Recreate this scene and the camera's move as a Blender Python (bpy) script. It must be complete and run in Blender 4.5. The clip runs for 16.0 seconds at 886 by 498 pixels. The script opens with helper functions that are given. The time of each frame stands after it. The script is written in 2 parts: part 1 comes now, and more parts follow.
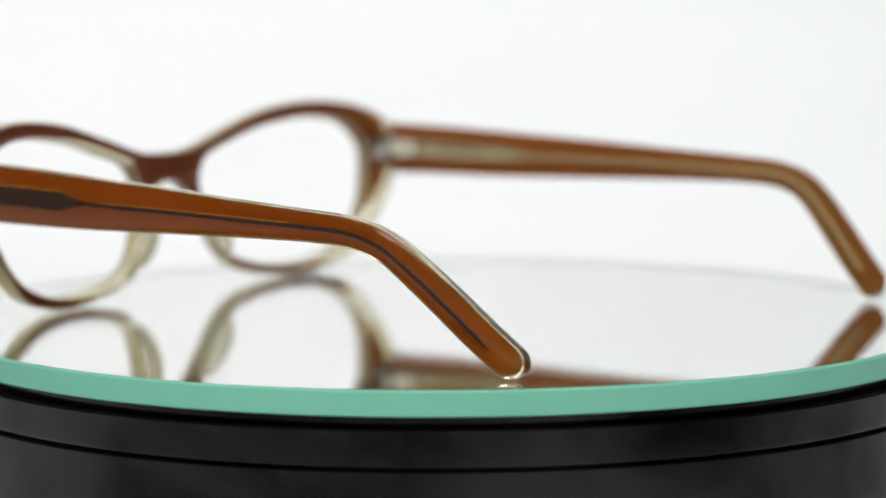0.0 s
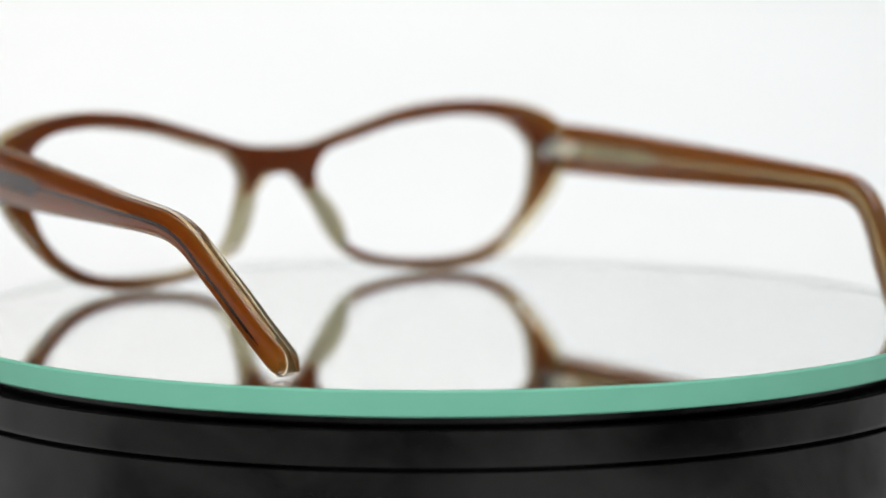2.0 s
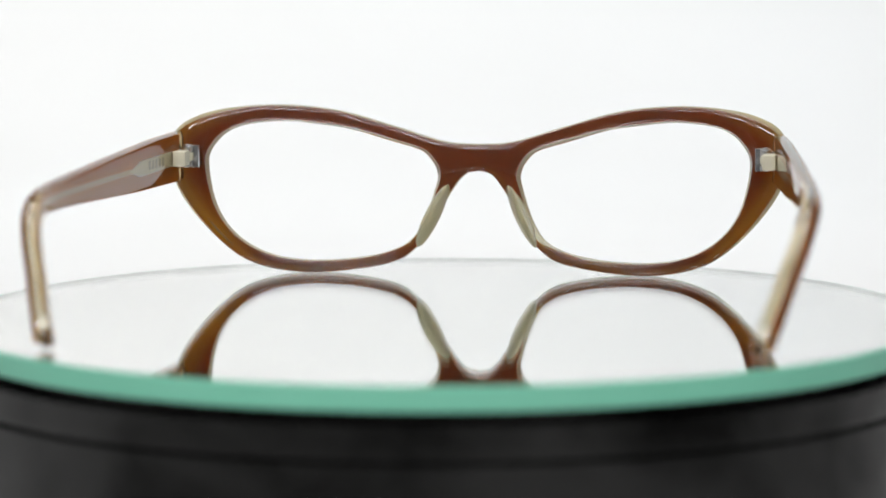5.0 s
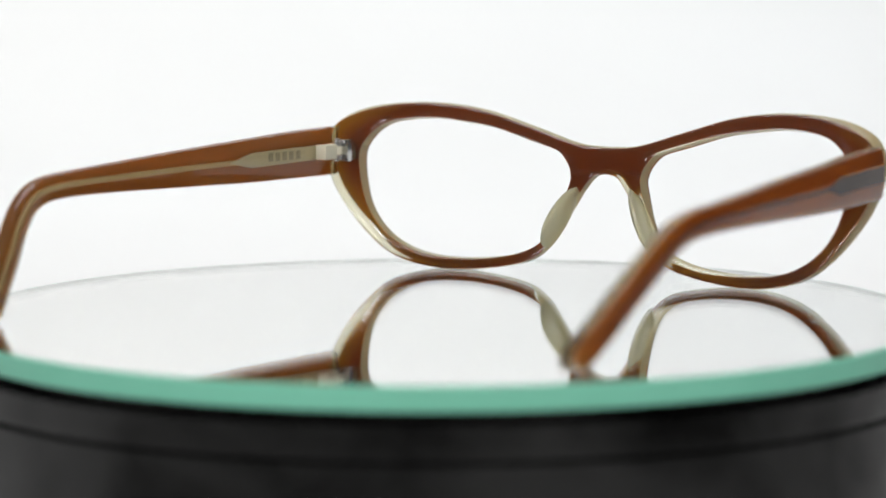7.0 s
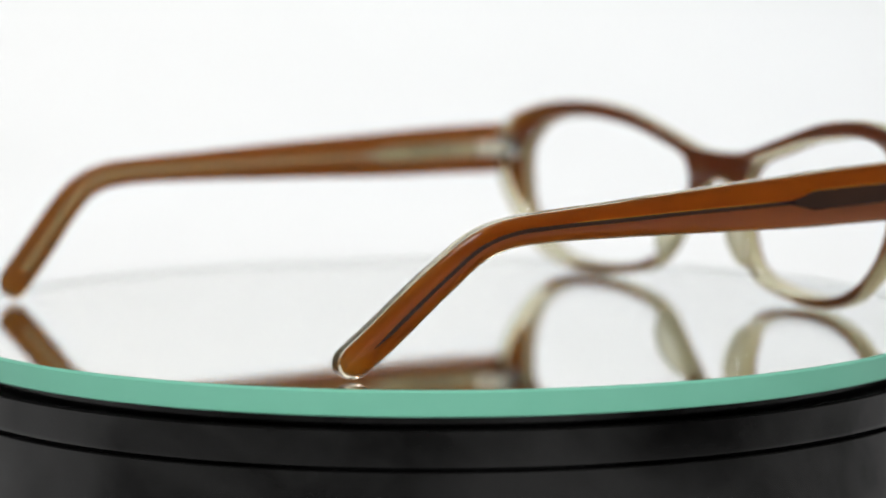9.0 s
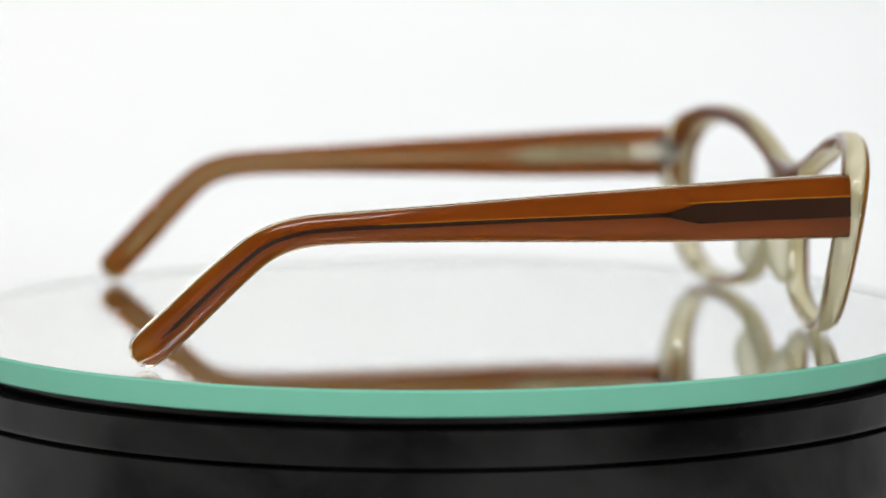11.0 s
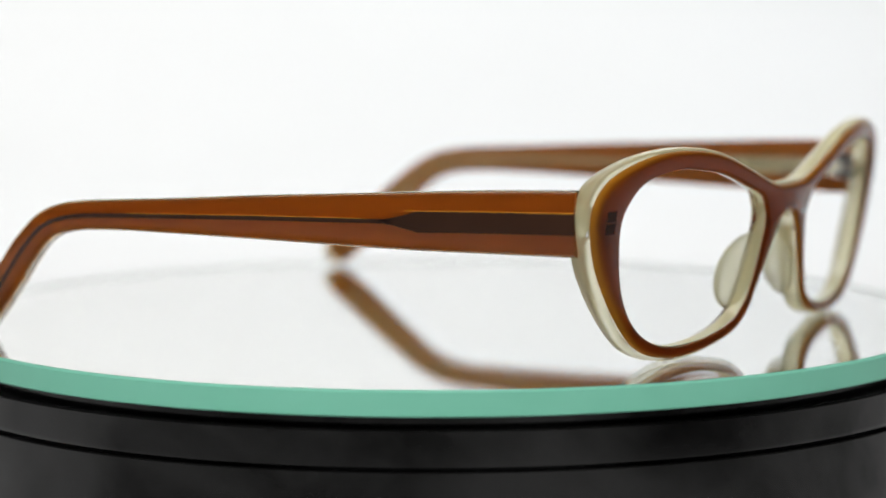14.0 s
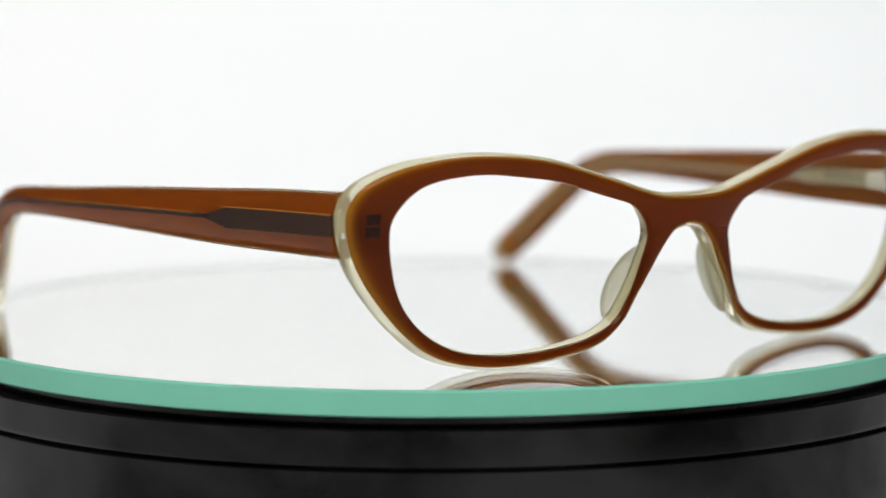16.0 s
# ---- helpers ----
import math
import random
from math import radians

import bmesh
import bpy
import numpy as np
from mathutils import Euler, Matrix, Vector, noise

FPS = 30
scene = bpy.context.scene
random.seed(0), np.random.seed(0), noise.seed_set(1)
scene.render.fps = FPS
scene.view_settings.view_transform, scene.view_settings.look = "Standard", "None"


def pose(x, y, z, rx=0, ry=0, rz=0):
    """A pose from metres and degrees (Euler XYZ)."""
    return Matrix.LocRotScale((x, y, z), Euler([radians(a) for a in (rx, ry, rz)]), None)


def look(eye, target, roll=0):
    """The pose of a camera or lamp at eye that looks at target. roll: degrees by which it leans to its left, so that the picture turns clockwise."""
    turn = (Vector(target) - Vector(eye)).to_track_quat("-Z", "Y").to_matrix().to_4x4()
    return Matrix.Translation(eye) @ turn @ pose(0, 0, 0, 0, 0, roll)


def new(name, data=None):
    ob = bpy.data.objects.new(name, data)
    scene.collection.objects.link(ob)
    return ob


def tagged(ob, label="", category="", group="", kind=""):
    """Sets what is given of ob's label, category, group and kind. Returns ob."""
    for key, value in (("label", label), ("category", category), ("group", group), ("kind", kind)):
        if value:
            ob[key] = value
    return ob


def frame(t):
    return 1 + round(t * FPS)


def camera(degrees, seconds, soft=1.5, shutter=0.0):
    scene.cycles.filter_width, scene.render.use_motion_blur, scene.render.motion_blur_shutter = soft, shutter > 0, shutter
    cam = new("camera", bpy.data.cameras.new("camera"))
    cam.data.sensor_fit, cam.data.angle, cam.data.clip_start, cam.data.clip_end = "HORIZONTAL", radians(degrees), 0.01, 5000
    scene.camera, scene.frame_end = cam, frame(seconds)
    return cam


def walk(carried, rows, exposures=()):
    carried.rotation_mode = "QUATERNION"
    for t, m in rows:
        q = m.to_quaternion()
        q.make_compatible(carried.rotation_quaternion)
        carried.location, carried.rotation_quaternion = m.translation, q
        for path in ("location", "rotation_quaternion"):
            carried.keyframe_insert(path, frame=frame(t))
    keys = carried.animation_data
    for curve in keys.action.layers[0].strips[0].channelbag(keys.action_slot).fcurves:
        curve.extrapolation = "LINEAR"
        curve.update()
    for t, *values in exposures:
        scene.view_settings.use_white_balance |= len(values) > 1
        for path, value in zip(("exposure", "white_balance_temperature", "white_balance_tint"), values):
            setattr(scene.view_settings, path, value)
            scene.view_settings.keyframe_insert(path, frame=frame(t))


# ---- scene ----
# Seconds: the lens pulls its focus from the near rim to the frame and back again.
PULL_OUT, PULL_IN = (2.1, 2.2), (8.0, 8.1)
SPIN, SQUARE = 12.327, 4.422          # degrees a second; when the frame is square to the lens
MM = 0.001

cam = camera(17.79, 16.0, soft=1.6)
EYE, TILT, YAW, ROLL = Vector((0.0, -0.5485, 0.0715)), radians(6.14), radians(0.06), -0.15
AHEAD = Vector((math.sin(YAW) * math.cos(TILT), math.cos(YAW) * math.cos(TILT), -math.sin(TILT)))
near_view = look(EYE, EYE + AHEAD, ROLL)
far_view = look(EYE - 0.0135 * AHEAD, EYE + AHEAD, ROLL)
walk(cam, [(0.0, near_view), (PULL_OUT[0], near_view), (PULL_OUT[1], far_view),
           (PULL_IN[0], far_view), (PULL_IN[1], near_view), (16.0, near_view)])
focus_target = new("focus_target")
focus_target.empty_display_size = 0.005
cam.data.dof.use_dof = True
cam.data.dof.focus_object = focus_target
cam.data.dof.aperture_fstop = 11.0
cam.data.dof.aperture_blades = 0

# ---- light: white paper behind the turntable, lit from above, with added fill lamps ----
world = bpy.data.worlds.new("studio")
world.use_nodes = True
world.node_tree.nodes["Background"].inputs[0].default_value = (0.92, 0.96, 1.0, 1)
world.node_tree.nodes["Background"].inputs[1].default_value = 0.1
scene.world = world
scene.view_settings.exposure = 0.09


def softbox(name, eye, target, width, height, watts, colour):
    lamp = bpy.data.lights.new(name, "AREA")
    lamp.shape, lamp.size, lamp.size_y, lamp.energy, lamp.color = "RECTANGLE", width, height, watts, colour
    ob = new(name, lamp)
    ob.matrix_world = look(eye, target)
    return ob


softbox("top_softbox", (0, 0.5, 1.15), (0, 0.5, 0), 0.85, 0.8, 5.2, (0.97, 0.985, 1.0))
# Unseen fills added to even out the paper, warm left and cool right.
softbox("backdrop_fill", (-0.5, 0.6, 0.9), (-0.15, 1.4, 0.5), 0.6, 0.4, 4.4, (1.0, 0.985, 0.94))
softbox("backdrop_fill", (0.5, 0.6, 0.9), (0.15, 1.4, 0.5), 0.6, 0.4, 2.6, (0.84, 0.945, 1.0))
# Unseen fill, added to brighten the disc's edge and the sides facing the lens.
softbox("front_fill", (-0.1, -0.85, 1.2), (0, 0, 0), 0.9, 0.4, 16.0, (1.0, 0.99, 0.97))


# ---- materials ----
def material(name):
    m = bpy.data.materials.new(name)
    m.use_nodes = True
    nodes, links = m.node_tree.nodes, m.node_tree.links
    return m, nodes, links, nodes["Principled BSDF"]


def mottle(nodes, links, scale, low, high, detail=4.0, stretch=(1, 1, 1)):
    """A colour that wanders between two tones over the surface."""
    where = nodes.new("ShaderNodeMapping")
    where.inputs["Scale"].default_value = stretch
    links.new(nodes.new("ShaderNodeTexCoord").outputs["Object"], where.inputs["Vector"])
    tex = nodes.new("ShaderNodeTexNoise")
    tex.inputs["Scale"].default_value, tex.inputs["Detail"].default_value = scale, detail
    links.new(where.outputs["Vector"], tex.inputs["Vector"])
    ramp = nodes.new("ShaderNodeValToRGB")
    ramp.color_ramp.elements[0].position, ramp.color_ramp.elements[1].position = 0.3, 0.7
    ramp.color_ramp.elements[0].color, ramp.color_ramp.elements[1].color = (*low, 1), (*high, 1)
    links.new(tex.outputs["Fac"], ramp.inputs["Fac"])
    return ramp.outputs["Color"], tex


def bump(nodes, links, shader, scale, strength, distance=0.0001):
    where = nodes.new("ShaderNodeTexCoord")
    tex = nodes.new("ShaderNodeTexNoise")
    tex.inputs["Scale"].default_value, tex.inputs["Detail"].default_value = scale, 6
    links.new(where.outputs["Object"], tex.inputs["Vector"])
    b = nodes.new("ShaderNodeBump")
    b.inputs["Strength"].default_value, b.inputs["Distance"].default_value = strength, distance
    links.new(tex.outputs["Fac"], b.inputs["Height"])
    links.new(b.outputs["Normal"], shader.inputs["Normal"])


def pigment(name, low, high, pale_low, pale_high, glow, pale_glow, milky, rough=0.1, stretch=(1, 1, 1), polish=1.49):
    """Dyed acetate: gloss over a body that lets some light through; where the layer runs out thin (attribute), the dye is paler."""
    m, nodes, links, p = material(name)
    thin = nodes.new("ShaderNodeAttribute")
    thin.attribute_name = "thin"

    def blend(a, b):
        mix = nodes.new("ShaderNodeMix")
        mix.data_type = "RGBA"
        links.new(thin.outputs["Fac"], mix.inputs["Factor"])
        for value, slot in ((a, mix.inputs[6]), (b, mix.inputs[7])):
            if isinstance(value, tuple):
                slot.default_value = (*value, 1)
            else:
                links.new(value, slot)
        return mix.outputs[2]

    full, _ = mottle(nodes, links, 160, low, high, 5.0, stretch)
    pale, _ = mottle(nodes, links, 260, pale_low, pale_high, 4.0)
    links.new(blend(full, pale), p.inputs["Base Color"])
    p.inputs["Roughness"].default_value, p.inputs["Specular IOR Level"].default_value = 0.5, 0.0
    thru, mix = nodes.new("ShaderNodeBsdfTranslucent"), nodes.new("ShaderNodeMixShader")
    links.new(blend(glow, pale_glow), thru.inputs["Color"])
    mix.inputs["Fac"].default_value = milky
    links.new(p.outputs[0], mix.inputs[1])
    links.new(thru.outputs[0], mix.inputs[2])
    shine, edge_on, last = (nodes.new("ShaderNode" + k) for k in ("BsdfGlossy", "Fresnel", "MixShader"))
    shine.inputs["Roughness"].default_value = rough
    edge_on.inputs["IOR"].default_value = polish
    links.new(edge_on.outputs[0], last.inputs["Fac"])
    links.new(mix.outputs[0], last.inputs[1])
    links.new(shine.outputs[0], last.inputs[2])
    links.new(last.outputs[0], nodes["Material Output"].inputs["Surface"])
    bump(nodes, links, shine, 700, 0.05)
    return m


def clear(name, low, high, body, milky, rough=0.02):
    """Clear acetate: tinted and refracting, with a trace of milk in it."""
    m, nodes, links, p = material(name)
    colour, _ = mottle(nodes, links, 120, low, high, 3.0)
    links.new(colour, p.inputs["Base Color"])
    p.inputs["Roughness"].default_value, p.inputs["IOR"].default_value = rough, 1.49
    p.inputs["Transmission Weight"].default_value = 1.0
    bump(nodes, links, p, 350, 0.05)
    thru, back, both, mix = (nodes.new("ShaderNode" + k) for k in ("BsdfTranslucent", "BsdfDiffuse", "MixShader", "MixShader"))
    thru.inputs["Color"].default_value = back.inputs["Color"].default_value = (*body, 1)
    both.inputs["Fac"].default_value, mix.inputs["Fac"].default_value = 0.55, milky
    links.new(thru.outputs[0], both.inputs[1])
    links.new(back.outputs[0], both.inputs[2])
    links.new(p.outputs[0], mix.inputs[1])
    links.new(both.outputs[0], mix.inputs[2])
    links.new(mix.outputs[0], nodes["Material Output"].inputs["Surface"])
    return m


def plain(name, low, high, rough, metal=0.0, scale=60, relief=0.03, relief_scale=800, gloss=0.5):
    m, nodes, links, p = material(name)
    colour, tex = mottle(nodes, links, scale, low, high)
    links.new(colour, p.inputs["Base Color"])
    p.inputs["Roughness"].default_value, p.inputs["Metallic"].default_value = rough, metal
    p.inputs["Specular IOR Level"].default_value = gloss
    if relief:
        bump(nodes, links, p, relief_scale, relief)
    return m


def blotchy_gloss(m, scale, low, high):
    """The gloss wanders over the surface, standing in for blotchy reflections."""
    nodes, links = m.node_tree.nodes, m.node_tree.links
    tex, span = nodes.new("ShaderNodeTexNoise"), nodes.new("ShaderNodeMapRange")
    tex.inputs["Scale"].default_value, tex.inputs["Detail"].default_value, tex.inputs["Distortion"].default_value = scale, 5, 0.6
    for slot, value in (("From Min", 0.36), ("From Max", 0.64), ("To Min", low), ("To Max", high)):
        span.inputs[slot].default_value = value
    links.new(nodes.new("ShaderNodeTexCoord").outputs["Object"], tex.inputs["Vector"])
    links.new(tex.outputs["Fac"], span.inputs["Value"])
    links.new(span.outputs["Result"], nodes["Principled BSDF"].inputs["Specular IOR Level"])


BROWN = pigment("brown_acetate", (0.13, 0.027, 0.008), (0.24, 0.054, 0.014), (0.40, 0.13, 0.018), (0.50, 0.18, 0.025), (1.0, 0.495, 0.145), (1.0, 0.65, 0.21), 0.77, 0.1, (1.6, 0.09, 2.6), 1.37)
FACE = pigment("dark_brown_acetate", (0.018, 0.005, 0.002), (0.045, 0.011, 0.004), (0.42, 0.16, 0.012), (0.52, 0.21, 0.02), (0.92, 0.34, 0.11), (1.0, 0.72, 0.20), 0.54, 0.1, (0.6, 1, 1.1), 1.2)
AMBER_GLINT = plain("amber_glint", (0.62, 0.22, 0.010), (0.74, 0.30, 0.02), 0.2)
RIVET = plain("rivet_brown", (0.022, 0.009, 0.005), (0.034, 0.013, 0.007), 0.5, gloss=0.1)
CREAM = clear("clear_cream_acetate", (0.955, 0.935, 0.80), (0.975, 0.955, 0.85), (1.0, 0.95, 0.72), 0.02)
# Milkier on the edges, standing in for light scattered inside the thick layer.
CREAM_EDGE = clear("milky_cream_acetate", (0.985, 0.95, 0.76), (0.995, 0.97, 0.81), (1.0, 0.93, 0.58), 0.46, 0.12)
INNER = clear("clear_temple_acetate", (0.97, 0.90, 0.66), (0.985, 0.92, 0.74), (0.95, 0.82, 0.45), 0.05, 0.04)
PAD = clear("nose_pad_acetate", (0.955, 0.945, 0.82), (0.975, 0.965, 0.87), (1.0, 0.97, 0.74), 0.42, 0.2)
CORE_DARK = plain("dark_core", (0.034, 0.014, 0.007), (0.046, 0.019, 0.010), 0.2, gloss=0.22)
CORE_PALE = plain("pale_core", (0.76, 0.72, 0.56), (0.84, 0.80, 0.64), 0.35, 0.15)
CORE_GOLD = plain("gold_core", (0.74, 0.58, 0.32), (0.82, 0.66, 0.39), 0.45, 0.0)
STEEL = plain("steel", (0.62, 0.62, 0.60), (0.74, 0.74, 0.72), 0.22, 1.0)
INK = plain("engraving", (0.50, 0.47, 0.37), (0.57, 0.54, 0.43), 0.5)
MIRROR = plain("mirror", (0.985, 0.99, 0.98), (0.99, 0.995, 0.985), 0.006, 1.0, 40, 0)
GLASS = material("mirror_glass")[0]
glass_shader = GLASS.node_tree.nodes["Principled BSDF"]
for slot, value in (("Base Color", (0.985, 0.99, 0.975, 1)), ("Roughness", 0.0), ("IOR", 1.52), ("Transmission Weight", 1.0)):
    glass_shader.inputs[slot].default_value = value
TEAL = pigment("teal_glass_edge", (0.30, 0.86, 0.63), (0.33, 0.90, 0.67), (0.31, 0.87, 0.64), (0.31, 0.87, 0.64), (0.68, 1.0, 0.88), (0.68, 1.0, 0.88), 0.4, 0.25, (1, 1, 1), 1.3)
# Inner face of the ground edge: its lit glow is put in as a pale colour.
LIT_EDGE = plain("lit_ground_glass", (0.86, 0.93, 0.89), (0.90, 0.95, 0.92), 0.7)
BLACK = plain("black_plastic", (0.0015, 0.0015, 0.0015), (0.006, 0.006, 0.0058), 0.16, 0.0, 28, 0.3, 70, 0.2)
blotchy_gloss(BLACK, 26, 0.02, 0.34)
PAPER = plain("white_paper", (0.80, 0.80, 0.80), (0.82, 0.82, 0.82), 0.9, 0.0, 5, 0.1, 300)
GREY = plain("grey_wall", (0.34, 0.34, 0.35), (0.38, 0.38, 0.39), 0.9, 0.0, 3, 0.1, 60)
DIM = plain("room_wall", (0.045, 0.045, 0.05), (0.06, 0.06, 0.065), 0.9, 0.0, 3, 0.1, 60)


# ---- mesh helpers ----
def finish(bm, name, mat, parent=None, label="", sharp=35):
    bmesh.ops.recalc_face_normals(bm, faces=bm.faces)
    mesh = bpy.data.meshes.new(name)
    bm.to_mesh(mesh)
    bm.free()
    for m in mat if isinstance(mat, tuple) else (mat,):
        mesh.materials.append(m)
    mesh.polygons.foreach_set("use_smooth", [True] * len(mesh.polygons))
    mesh.set_sharp_from_angle(angle=radians(sharp))
    ob = new(name, mesh)
    ob.parent = parent
    if label:
        tagged(ob, label)
    return ob


def part(name, bm, mat, parent, label="", sharp=35):
    return finish(bm, name, mat, parent, label, sharp)


def loft(rings):
    """Skin over rings of equally many points."""
    bm = bmesh.new()
    made = [[bm.verts.new(q) for q in ring] for ring in rings]
    n = len(rings[0])
    for a, b in zip(made, made[1:]):
        for i in range(n):
            bm.faces.new((a[i], a[(i + 1) % n], b[(i + 1) % n], b[i]))
    bm.faces.new(made[0])
    bm.faces.new(made[-1])
    return bm


def lathe(profile, n=240):
    """Turn (radius, height) points round the z axis; points on the axis close it."""
    bm = bmesh.new()
    rows = []
    for r, z in profile:
        if r < 1e-9:
            rows.append([bm.verts.new((0, 0, z))])
        else:
            rows.append([bm.verts.new((r * math.cos(i * math.tau / n), r * math.sin(i * math.tau / n), z)) for i in range(n)])
    for a, b in zip(rows, rows[1:]):
        for i in range(n):
            j = (i + 1) % n
            quad = [a[i % len(a)], a[j % len(a)], b[j % len(b)], b[i % len(b)]]
            quad = [q for k, q in enumerate(quad) if q not in quad[:k]]
            bm.faces.new(quad)
    return bm


def box(x0, y0, z0, x1, y1, z1, bevel=0.0):
    bm = bmesh.new()
    bmesh.ops.create_cube(bm, size=1)
    for q in bm.verts:
        q.co = Vector((x0 + (q.co.x + 0.5) * (x1 - x0), y0 + (q.co.y + 0.5) * (y1 - y0), z0 + (q.co.z + 0.5) * (z1 - z0)))
    if bevel:
        bmesh.ops.bevel(bm, geom=bm.edges[:], offset=bevel, segments=2, affect="EDGES", profile=0.5)
    return bm


def spline(points, steps, closed=False):
    """A Catmull-Rom curve through points, as numpy rows."""
    p = np.array(points, float)
    n = len(p)
    out = []
    for i in range(n if closed else n - 1):
        if closed:
            a, b, c, d = p[i - 1], p[i], p[(i + 1) % n], p[(i + 2) % n]
        else:
            b, c = p[i], p[i + 1]
            a = p[i - 1] if i else 2 * b - c
            d = p[i + 2] if i + 2 < n else 2 * c - b
        for k in range(steps):
            t = k / steps
            out.append(0.5 * (2 * b + (c - a) * t + (2 * a - 5 * b + 4 * c - d) * t * t + (3 * b - a - 3 * c + d) * t ** 3))
    if not closed:
        out.append(p[-1])
    return np.array(out)


# ---- the studio ----
def sweep():
    """White paper from the table up behind the turntable in one curve."""
    line = [(-0.52, FLOOR)] + [(0.9 + 0.5 * math.sin(a), FLOOR + 0.5 - 0.5 * math.cos(a)) for a in np.linspace(0, math.pi / 2, 20)] + [(1.4, 1.3)]
    bm = bmesh.new()
    rows = [[bm.verts.new((x, y, z)) for y, z in line] for x in np.linspace(-1.2, 1.2, 11)]
    for a, b in zip(rows, rows[1:]):
        for i in range(len(line) - 1):
            bm.faces.new((a[i], a[i + 1], b[i + 1], b[i]))
    ob = finish(bm, "backdrop", PAPER)
    ob.modifiers.new("thickness", "SOLIDIFY").thickness = 0.002
    return tagged(ob, "white seamless paper sweep behind the turntable", "backdrop", kind="structure")


FLOOR = -0.052
sweep()
# Unseen walls, table and ceiling, added to shape the reflections and fill light.
for name, corners, label in (
        ("unseen_wall_left", (-1.29, -1.6, FLOOR - 0.01, -1.26, 1.5, 1.3), "unseen dark side wall, added to darken the reflections"),
        ("unseen_wall_right", (1.26, -1.6, FLOOR - 0.01, 1.29, 1.5, 1.3), "unseen dark side wall, added to darken the reflections"),
        ("unseen_wall_back", (-1.29, 1.5, FLOOR - 0.01, 1.29, 1.54, 1.3), "unseen dim grey wall, added to close the space behind the paper"),
        ("unseen_wall_front", (-1.29, -1.65, FLOOR - 0.01, 1.29, -1.61, 1.3), "unseen grey wall, added behind the camera to return light"),
        ("table", (-1.25, -1.6, FLOOR - 0.03, 1.25, 1.49, FLOOR - 0.004), "unseen dark table top, added under the paper")):
    tagged(finish(box(*corners), name, GREY if name == "unseen_wall_front" else DIM), label, "wall" if "wall" in name else "table", kind="structure")
tagged(finish(box(-1.29, -1.65, 1.31, 1.29, 1.54, 1.34), "ceiling", GREY), "unseen grey ceiling, added to return light", "ceiling", kind="structure")


# ---- turntable ----
DISC = 0.0972


def turntable_base():
    thing = tagged(new("turntable_base"), "glossy black plastic turntable base with a thin groove", "turntable")
    thing.location = (0, 0, FLOOR)
    up = -FLOOR
    part("top_ring", lathe([(0, up - 0.0046), (0.0935, up - 0.0046), (0.0940, up - 0.0050), (0.0940, up - 0.0072), (0, up - 0.0072)]), BLACK, thing)
    part("lip", lathe([(0, up - 0.0066), (0.0974, up - 0.0066), (0.0976, up - 0.0068), (0.0976, up - 0.0074), (0.0976, up - 0.0118), (0.0976, up - 0.0124),
                       (0.0974, up - 0.0127), (0.0962, up - 0.0128), (0, up - 0.0128)]), BLACK, thing)
    part("body", lathe([(0, up - 0.0129), (0.0961, up - 0.0129), (0.0962, up - 0.0134), (0.0976, up - 0.0134), (0.0978, up - 0.0136), (0.0978, up - 0.0145), (0.0983, up - 0.030),
                        (0.0988, 0.006), (0.0989, 0.004), (0.0986, 0.0015), (0.0975, 0.0005), (0, 0.0005)]), BLACK, thing)
    return thing


def mirror_disc():
    """Thick glass, silvered underneath, with a ground edge."""
    thing = tagged(new("mirror_disc"), "round mirror disc with a teal glass edge, lying on the turntable", "mirror")
    part("glass", lathe([(0, -0.0042), (DISC - 0.0006, -0.0042), (DISC - 0.0006, 0.0), (0, 0.0)]), GLASS, thing, "clear glass over the silvering")
    ring = lathe([(DISC - 0.0008, -0.0045), (DISC - 0.0004, -0.0045), (DISC, -0.0042), (DISC, -0.0038), (DISC, -0.0008), (DISC, -0.0004), (DISC - 0.0004, -0.00005), (DISC - 0.0008, -0.00002), (DISC - 0.0008, -0.0045)])
    for f in ring.faces:
        f.material_index = int(all(v.co.xy.length < DISC - 0.0007 for v in f.verts))
    part("edge", ring, (TEAL, LIT_EDGE), thing, "teal ground glass edge")
    part("silvering", lathe([(0, -0.0041), (DISC - 0.0007, -0.0041), (DISC - 0.0007, -0.0045), (0, -0.0045)]), MIRROR, thing, "bright silvering under the glass")
    return thing


turntable_base()
disc = mirror_disc()


# ---- eyeglasses ----
def back_of(x, z):
    """How far forward the back of the front stands: bowed and leaning."""
    return 68.5 - 0.00178 * x * x + 0.13 * (z - 26)


OUTLINE = spline([(0, 28.5), (7.7, 29.1), (19.1, 32.5), (31.7, 36.0), (44.2, 37.3), (56.6, 36.6), (64.3, 34.4), (68.0, 31.2), (69.2, 26.5), (67.2, 19.3),
                  (62.8, 12.6), (56.6, 6.3), (50.4, 2.4), (41.5, 0.25), (31.7, 0.15), (19.1, 2.2), (13.4, 5.8), (10.2, 11.0), (8.0, 14.6), (5.4, 18.9),
                  (2.9, 21.8), (0, 22.6)], 9)
APERTURE = spline([(7.3, 22.3), (9.0, 26.3), (12.8, 28.8), (25.4, 32.5), (37.0, 34.3), (46.0, 34.7), (55.3, 33.1), (60.2, 29.2), (61.6, 24.3), (59.0, 14.9),
                   (54.0, 8.3), (46.6, 4.1), (37.0, 2.6), (25.0, 3.4), (16.5, 6.0), (12.2, 10.6), (8.5, 18.1)], 10, True)
MIDDLE = np.array((35.0, 19.0))


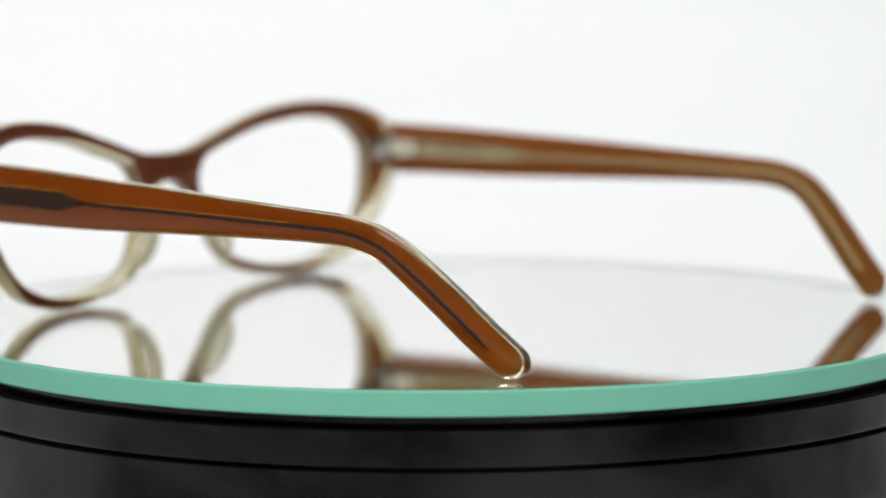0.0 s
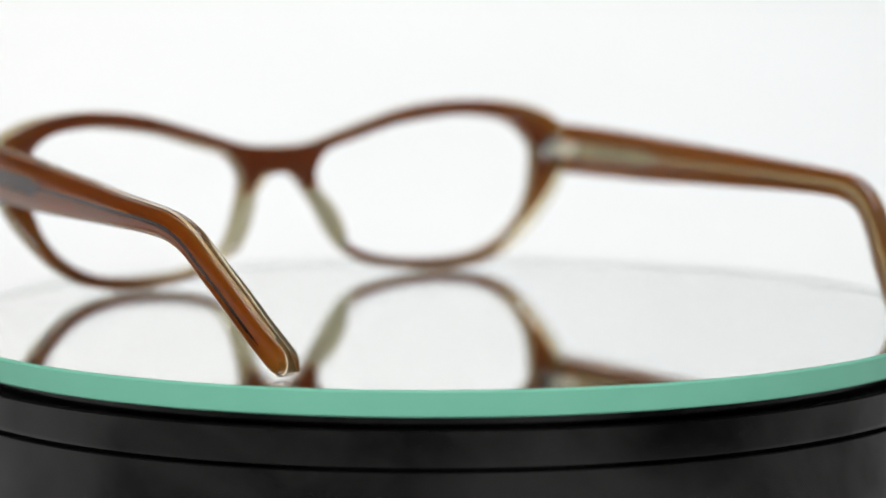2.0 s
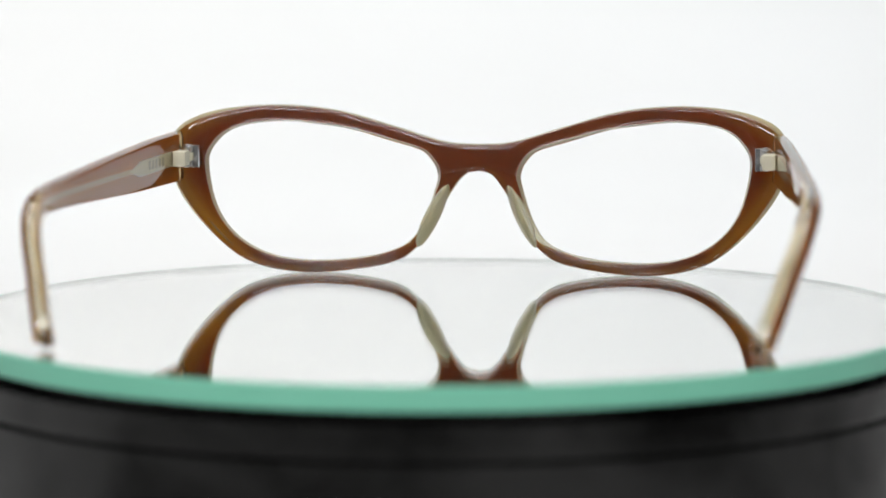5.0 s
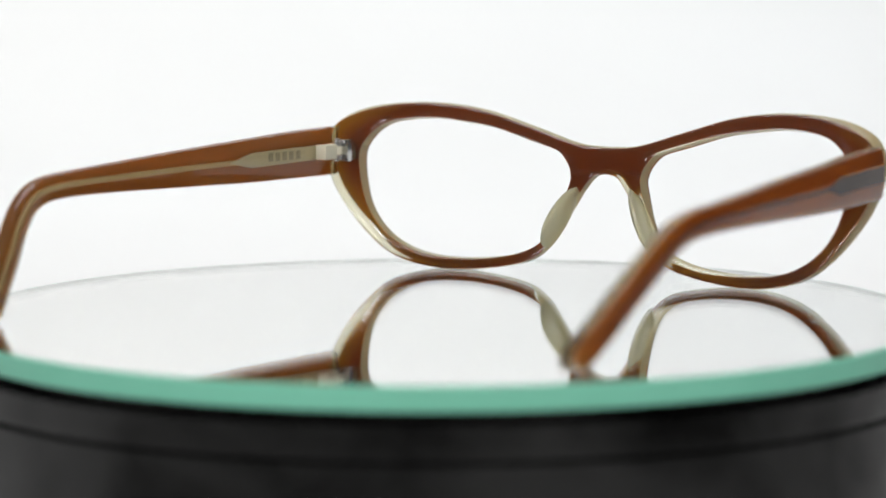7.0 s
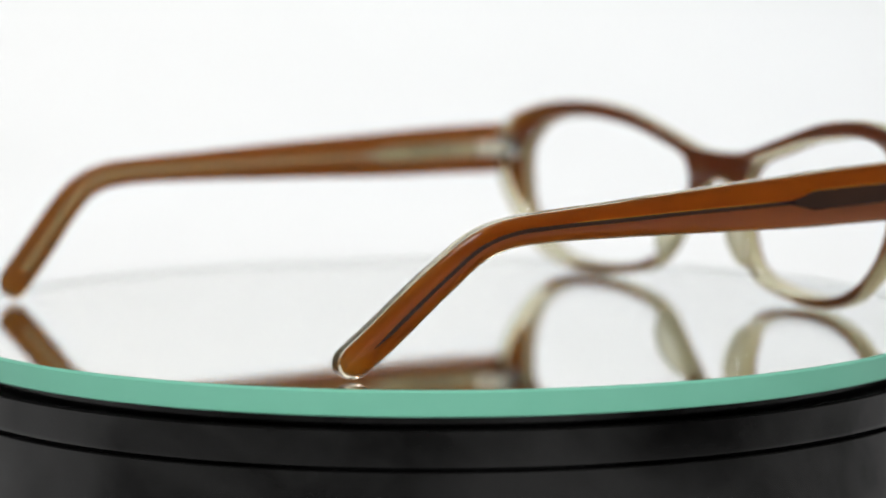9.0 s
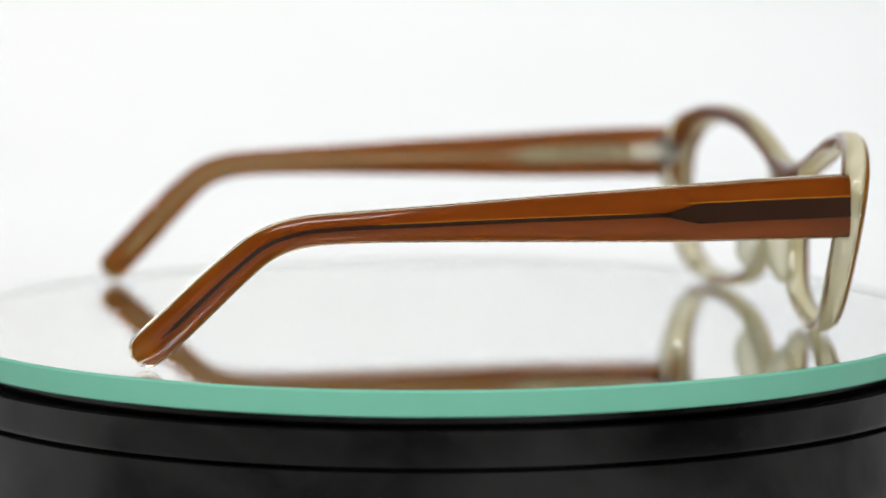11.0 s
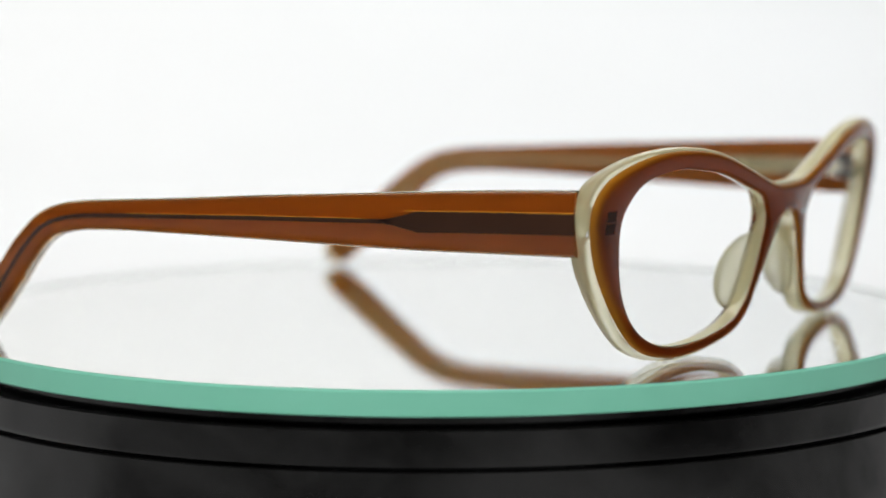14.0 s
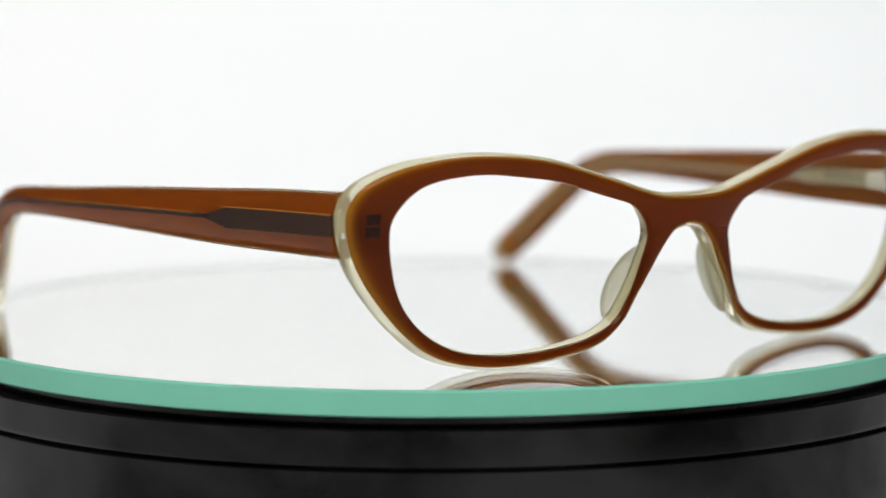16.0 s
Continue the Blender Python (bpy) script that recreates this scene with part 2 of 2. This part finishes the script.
def rim_samples():
    """Pairs of outer and inner points with the ways to inset them; flat: on the plane of symmetry."""
    out = []
    n = len(OUTLINE)
    for j, q in enumerate(OUTLINE):
        a, b = OUTLINE[max(j - 1, 0)], OUTLINE[min(j + 1, n - 1)]
        d = (b - a) / np.linalg.norm(b - a)
        inward = np.array((d[1], -d[0]))
        if j in (0, n - 1):
            inward = np.array((0, -1.0 if j == 0 else 1.0))
        out.append([q, inward, j in (0, n - 1)])
    for s in (0.36, 0.5, 0.64):
        out.append([OUTLINE[-1] * (1 - s) + OUTLINE[0] * s, np.zeros(2), True])
    made = []
    for q, inward, flat in out:
        way = (q - MIDDLE) / np.linalg.norm(q - MIDDLE)
        hit = None
        for a, b in zip(APERTURE, np.roll(APERTURE, -1, 0)):
            e = b - a
            det = way[0] * -e[1] + way[1] * e[0]
            if abs(det) < 1e-9:
                continue
            r = a - MIDDLE
            s = (r[0] * -e[1] + r[1] * e[0]) / det
            u = (way[0] * r[1] - way[1] * r[0]) / det
            if s > 0 and -1e-6 <= u <= 1 + 1e-6:
                hit = MIDDLE + s * way
        made.append((q, inward, flat, hit, way))
    return made


RIM = rim_samples()


def ease(v, a, b):
    t = min(max((v - a) / (b - a), 0), 1)
    return t * t * (3 - 2 * t)


def laminate(profile, milky_runs=()):
    """One layer of the front. profile: a closed run of (side, inset, depth, flare, paleness of the dye): side 0 by the
    aperture, 1 by the outline;
    depth forward of the back face, all in mm; milky_runs: runs that take the second material; flare: further inset
    where the outline sweeps out to the temple, or the aperture rises."""
    bm = bmesh.new()
    thin = bm.verts.layers.float.new("thin")
    for side in (1, -1):
        loops = []
        for q, inward, flat, hit, way in RIM:
            loop = []
            for edge, inset, depth, flare, *dye in profile:
                x, z = (q + inward * (inset + flare * ease(q[0], 47, 67))) if edge else \
                    (hit + way * (inset - flare * ease(hit[1], 3, 30) * (1 + 0.8 * ease(-hit[0], -32, -14))))
                depth -= 0.9 * ease(q[0], 47, 67) * (depth < 1) * edge
                loop.append(bm.verts.new((side * x * MM, (back_of(x, z) + depth) * MM, z * MM)))
                loop[-1][thin] = dye[0] if dye and inward.any() else 0.0
            loops.append(loop)
        for i in range(len(RIM)):
            j = (i + 1) % len(RIM)
            for k in range(len(profile)):
                m = (k + 1) % len(profile)
                if RIM[i][2] and RIM[j][2] and profile[k][0] and profile[m][0]:
                    continue
                quad = (loops[i][k], loops[j][k], loops[j][m], loops[i][m])
                bm.faces.new(quad if side > 0 else quad[::-1]).material_index = int(k in milky_runs)
    bmesh.ops.remove_doubles(bm, verts=bm.verts, dist=1e-6)
    return bm


def mirrored(points, side):
    return [(side * x * MM, y * MM, z * MM) for x, y, z in points]


# The temple's line from hinge to tip: forward, height, half height, sideways.
TEMPLE = spline([(61.5, 26.0, 5.55, 67.2), (46, 25.8, 5.3, 68.6), (31.4, 25.45, 4.9, 69.7), (17, 25.25, 4.35, 70.8), (3.0, 25.05, 3.8, 71.7), (-12, 24.75, 3.15, 72.8), (-26.3, 24.4, 2.7, 73.3),
                 (-35, 23.7, 2.65, 73.1), (-41.0, 21.6, 2.75, 72.4), (-46.2, 17.4, 2.95, 71.0), (-51.2, 12.5, 3.1, 69.0), (-55.8, 7.9, 3.15, 67.3), (-60.6, 3.35, 3.1, 65.4)], 6)


def temple_frames():
    out = []
    for i, (y, z, half, x) in enumerate(TEMPLE):
        a, b = TEMPLE[max(i - 1, 0)], TEMPLE[min(i + 1, len(TEMPLE) - 1)]
        d = np.array((b[0] - a[0], b[1] - a[1]))
        d /= np.linalg.norm(d)
        up = np.array((-d[1], d[0]))
        if up[1] < 0:
            up = -up
        out.append((x, y, z, half, up, d))
    x, y, z, half, up, d = out[-1]
    for g in (0.35, 0.65, 0.87, 0.97):       # the rounded end
        out.append((x - 0.29 * half * g * 0.92, y + d[0] * half * g * 0.92, z + d[1] * half * g * 0.92, half * math.sqrt(1 - g * g), up, d))
    return out


STATIONS = temple_frames()


def temple_layer(section, side, swell=0.0, short=0.0):
    """section: (share of the half height, mm from the edge, mm sideways, paleness of the dye) round the layer."""
    rings = []
    for i, (x, y, z, half, up, d) in enumerate(STATIONS):
        grow = 1 + swell * ease(i, 36, 50)
        x, y, z = (x + 0.29 * short, y - d[0] * short, z - d[1] * short) if i >= len(TEMPLE) - 3 else (x, y, z)
        rings.append(mirrored([(x + out * grow, y + up[0] * (share * half - sign * inset), z + up[1] * (share * half - sign * inset))
                               for share, inset, out, *dye in section for sign in ((share > 0) - (share < 0),)
                               for inset in (min(inset, half * 0.8),)], side))
    bm = loft(rings)
    thin = bm.verts.layers.float.new("thin")
    dyes = [q[3] if len(q) > 3 else 0.0 for q in section]
    for k, v in enumerate(bm.verts):
        i, j = divmod(k, len(section))
        v[thin] = max(dyes[j] * (0.2 + 0.4 * ease(i, 34, 48)), ease(i, len(TEMPLE) - 4, len(STATIONS) - 1))
    return bm


def strip(start, end, half, out0, out1, side, lift=0.0, point=0.0):
    """A flat bar along the temple from station start to end, pointed at its end."""
    rings = []
    for i in range(start, end + 1):
        x, y, z, full, up, d = STATIONS[i]
        h = half if not point or i < end - point else half * max(0.12, (end - i) / point)
        rings.append(mirrored([(x + o, y + up[0] * (s * h + lift), z + up[1] * (s * h + lift)) for o, s in ((out0, -1), (out1, -1), (out1, 1), (out0, 1))], side))
    return loft(rings)


def nose_pad(side):
    """A leaf that swells back from the nose side of the rim."""
    rings = []
    for s in np.linspace(0.0, 1.0, 25):
        x, z = 6.7 + 6.4 * s - 0.2 * math.sin(math.pi * s), 19.6 - 13.8 * s
        swell = max(math.sin(math.pi * min(s, 1)) ** 0.45, 0.06)
        ring = []
        for a in np.linspace(0, math.tau, 17)[:-1]:
            back = swell * 5.0 * max(0, -math.sin(a)) - 2.2 * max(0, math.sin(a)) * swell
            wide = swell * 1.3 * math.cos(a)
            lean = 0.26 * max(back, 0)
            ring.append((x + wide + lean, back_of(x, z) + 0.8 - back, z + 0.35 * wide + 0.12 * lean))
        rings.append(mirrored(ring, side))
    return loft(rings)


def tube(centre, radius, z0, z1, side, n=20, edge=0.12):
    rings = []
    for r, z in ((radius - edge, z0), (radius, z0 + edge), (radius, z1 - edge), (radius - edge, z1)):
        rings.append(mirrored([(centre[0] + r * math.cos(a), centre[1] + r * math.sin(a), z) for a in np.linspace(0, math.tau, n + 1)[:-1]], side))
    return loft(rings)


def block(x0, y0, z0, x1, y1, z1, side, bevel=0.15):
    lo, hi = (x0, x1) if side > 0 else (-x1, -x0)
    return box(lo * MM, y0 * MM, z0 * MM, hi * MM, y1 * MM, z1 * MM, bevel * MM)


def hinge(side, parent):
    """Three knuckles on a pin, one leaf on the front and one on the temple."""
    leaf = part("hinge", block(61.6, 59.6, 23.7, 65.0, 61.9, 28.7, side), STEEL, parent, "small bright steel hinge")
    for z0, z1 in ((23.9, 25.2), (25.3, 27.1), (27.2, 28.5)):
        part("knuckle", tube((63.9, 58.6), 1.25, z0, z1, side), CORE_PALE if z0 == 25.3 else STEEL, leaf)
    part("screw", tube((63.9, 58.6), 0.85, 28.5, 29.0, side), STEEL, leaf)
    part("temple_leaf", block(63.2, 53.0, 24.4, 66.0, 58.9, 27.7, side), CORE_PALE, leaf)
    part("anchor", block(61.9, 61.3, 24.0, 68.3, 63.6, 28.0, side), STEEL, leaf, "grey hinge anchor set in the clear layer")
    for z in (24.1, 26.2):
        x0, x1 = 62.5, 64.9
        rings = [mirrored([(x, back_of(x, zz) + d, zz) for x, zz in ((x0, z), (x1, z), (x1, z + 1.75), (x0, z + 1.75))], side) for d in (4.3, 4.53)]
        part("rivet", loft(rings), RIVET, leaf, "dark rivet end showing in the face")
    return leaf


def temple(side, parent):
    crown = [(1.0, 0.22, 0.5, 0.8), (1.0, 0.26, 0.85, 1.0), (1.0, 0.45, 1.12, 0.7), (1.0, 0.85, 1.38, 0.2), (0.55, 0.0, 1.66), (0.3, 0.0, 1.78), (0.1, 0.0, 1.82)]
    section = [(-a, *rest) for a, *rest in crown] + crown[::-1]
    arm = part("temple", temple_layer(section, side, 0.0, 0.4), BROWN, parent, "polished brown acetate temple with an upturned end")
    part("inner_layer", temple_layer([(-1, 0.0, 0.56), (-1, 0.0, -0.9), (-1, 0.3, -1.5), (-1, 1.0, -1.75), (1, 1.0, -1.75), (1, 0.3, -1.5), (1, 0.0, -0.9), (1, 0.0, 0.56)], side, 0.1),
         INNER, arm, "clear cream acetate inner side of the temple")
    last = len(TEMPLE) - 4
    part("core_plate", strip(0, 14, 1.75, 1.5, 1.85, side, 0, 3), CORE_DARK, arm, "dark broad end of the metal core")
    part("core_wire", strip(13, last, 0.36, 1.5, 1.85, side, 0, 3), CORE_DARK, arm, "dark thin metal core wire")
    # The highlight along the core is built in as amber-coloured strips.
    part("core_glint", strip(0, 12, 0.07, 1.5, 1.85, side, 1.84), AMBER_GLINT, arm, "glint above the metal core, put in as a thin amber strip")
    part("core_glint", strip(15, 34, 0.05, 1.5, 1.85, side, 0.43), AMBER_GLINT, arm)
    part("inner_core_plate", strip(0, 15, 1.6, -1.0, -0.2, side, 0, 3), CORE_PALE, arm, "pale metal core plate seen through the clear layer")
    part("inner_core_wire", strip(14, last, 0.55, -0.9, -0.3, side), CORE_GOLD, arm, "gold-toned metal core wire")
    for i in range(5):                       # engraved marks on the plate, too small to read
        y = 37.2 + i * 2.4
        x = 68.6 + (46 - y) * 0.077 - 1.0
        part("engraved_mark", block(x - 0.16, y, 24.9, x + 0.1, y + 1.6, 26.8, side, 0.02), INK, arm)
    return arm


def eyeglasses():
    thing = tagged(new("eyeglasses"), "brown and cream acetate eyeglasses with open temples on a mirror", "eyeglasses")
    part("front", laminate([(0, 0.0, 1.3, 0.9), (0, 0.12, 0.7, 0.9), (0, 0.4, 0.25, 0.9), (0, 0.85, 0.02, 0.9), (1, 1.05, 0.0, 1.6), (1, 0.55, 0.22, 1.3), (1, 0.17, 0.75, 0.9), (1, 0.0, 1.5, 0.5), (1, 0.0, 2.7, 0.1),
                            (1, 0.08, 3.25, 0.2), (1, 0.3, 3.5, 0.5), (1, 0.8, 3.6, 1.6), (0, 0.0, 3.6, 1.4)], (6, 7, 8, 9, 10, 12)), (CREAM, CREAM_EDGE), thing, "clear cream acetate back layer of the front", 70)
    part("front_face", laminate([(0, 0.2, 3.54, 1.6), (1, 1.15, 3.54, 3.6), (1, 0.8, 3.54, 1.9, 0.5), (1, 0.55, 3.54, 0.7, 1.0), (1, 0.57, 3.8, 0.8, 1.0), (1, 0.75, 4.2, 0.95, 0.75), (1, 1.05, 4.42, 1.15, 0.25),
                                 (1, 1.4, 4.5, 1.6), (0, 0.75, 4.45, 1.6), (0, 0.3, 4.2, 1.6)]), FACE, thing, "brown acetate face layer of the front", 70)
    for side in (1, -1):
        part("nose_pad", nose_pad(side), PAD, thing, "translucent cream moulded nose pad")
        hinge(side, thing)
        temple(side, thing)
    return thing


glasses = eyeglasses()


# ---- what moves ----
def motions():
    turns = [(t, pose(0, 0, 0, 0, 0, -SPIN * (t - SQUARE))) for t in np.arange(0, 16.01, 0.5)]
    walk(disc, turns)
    walk(glasses, turns)
    near_point, far_point = (Matrix.Translation(EYE + d * AHEAD) for d in (0.478, 0.605))
    walk(focus_target, [(0.0, near_point), (PULL_OUT[0], near_point), (PULL_OUT[1], far_point),
                        (PULL_IN[0], far_point), (PULL_IN[1], near_point), (16.0, near_point)])


motions()
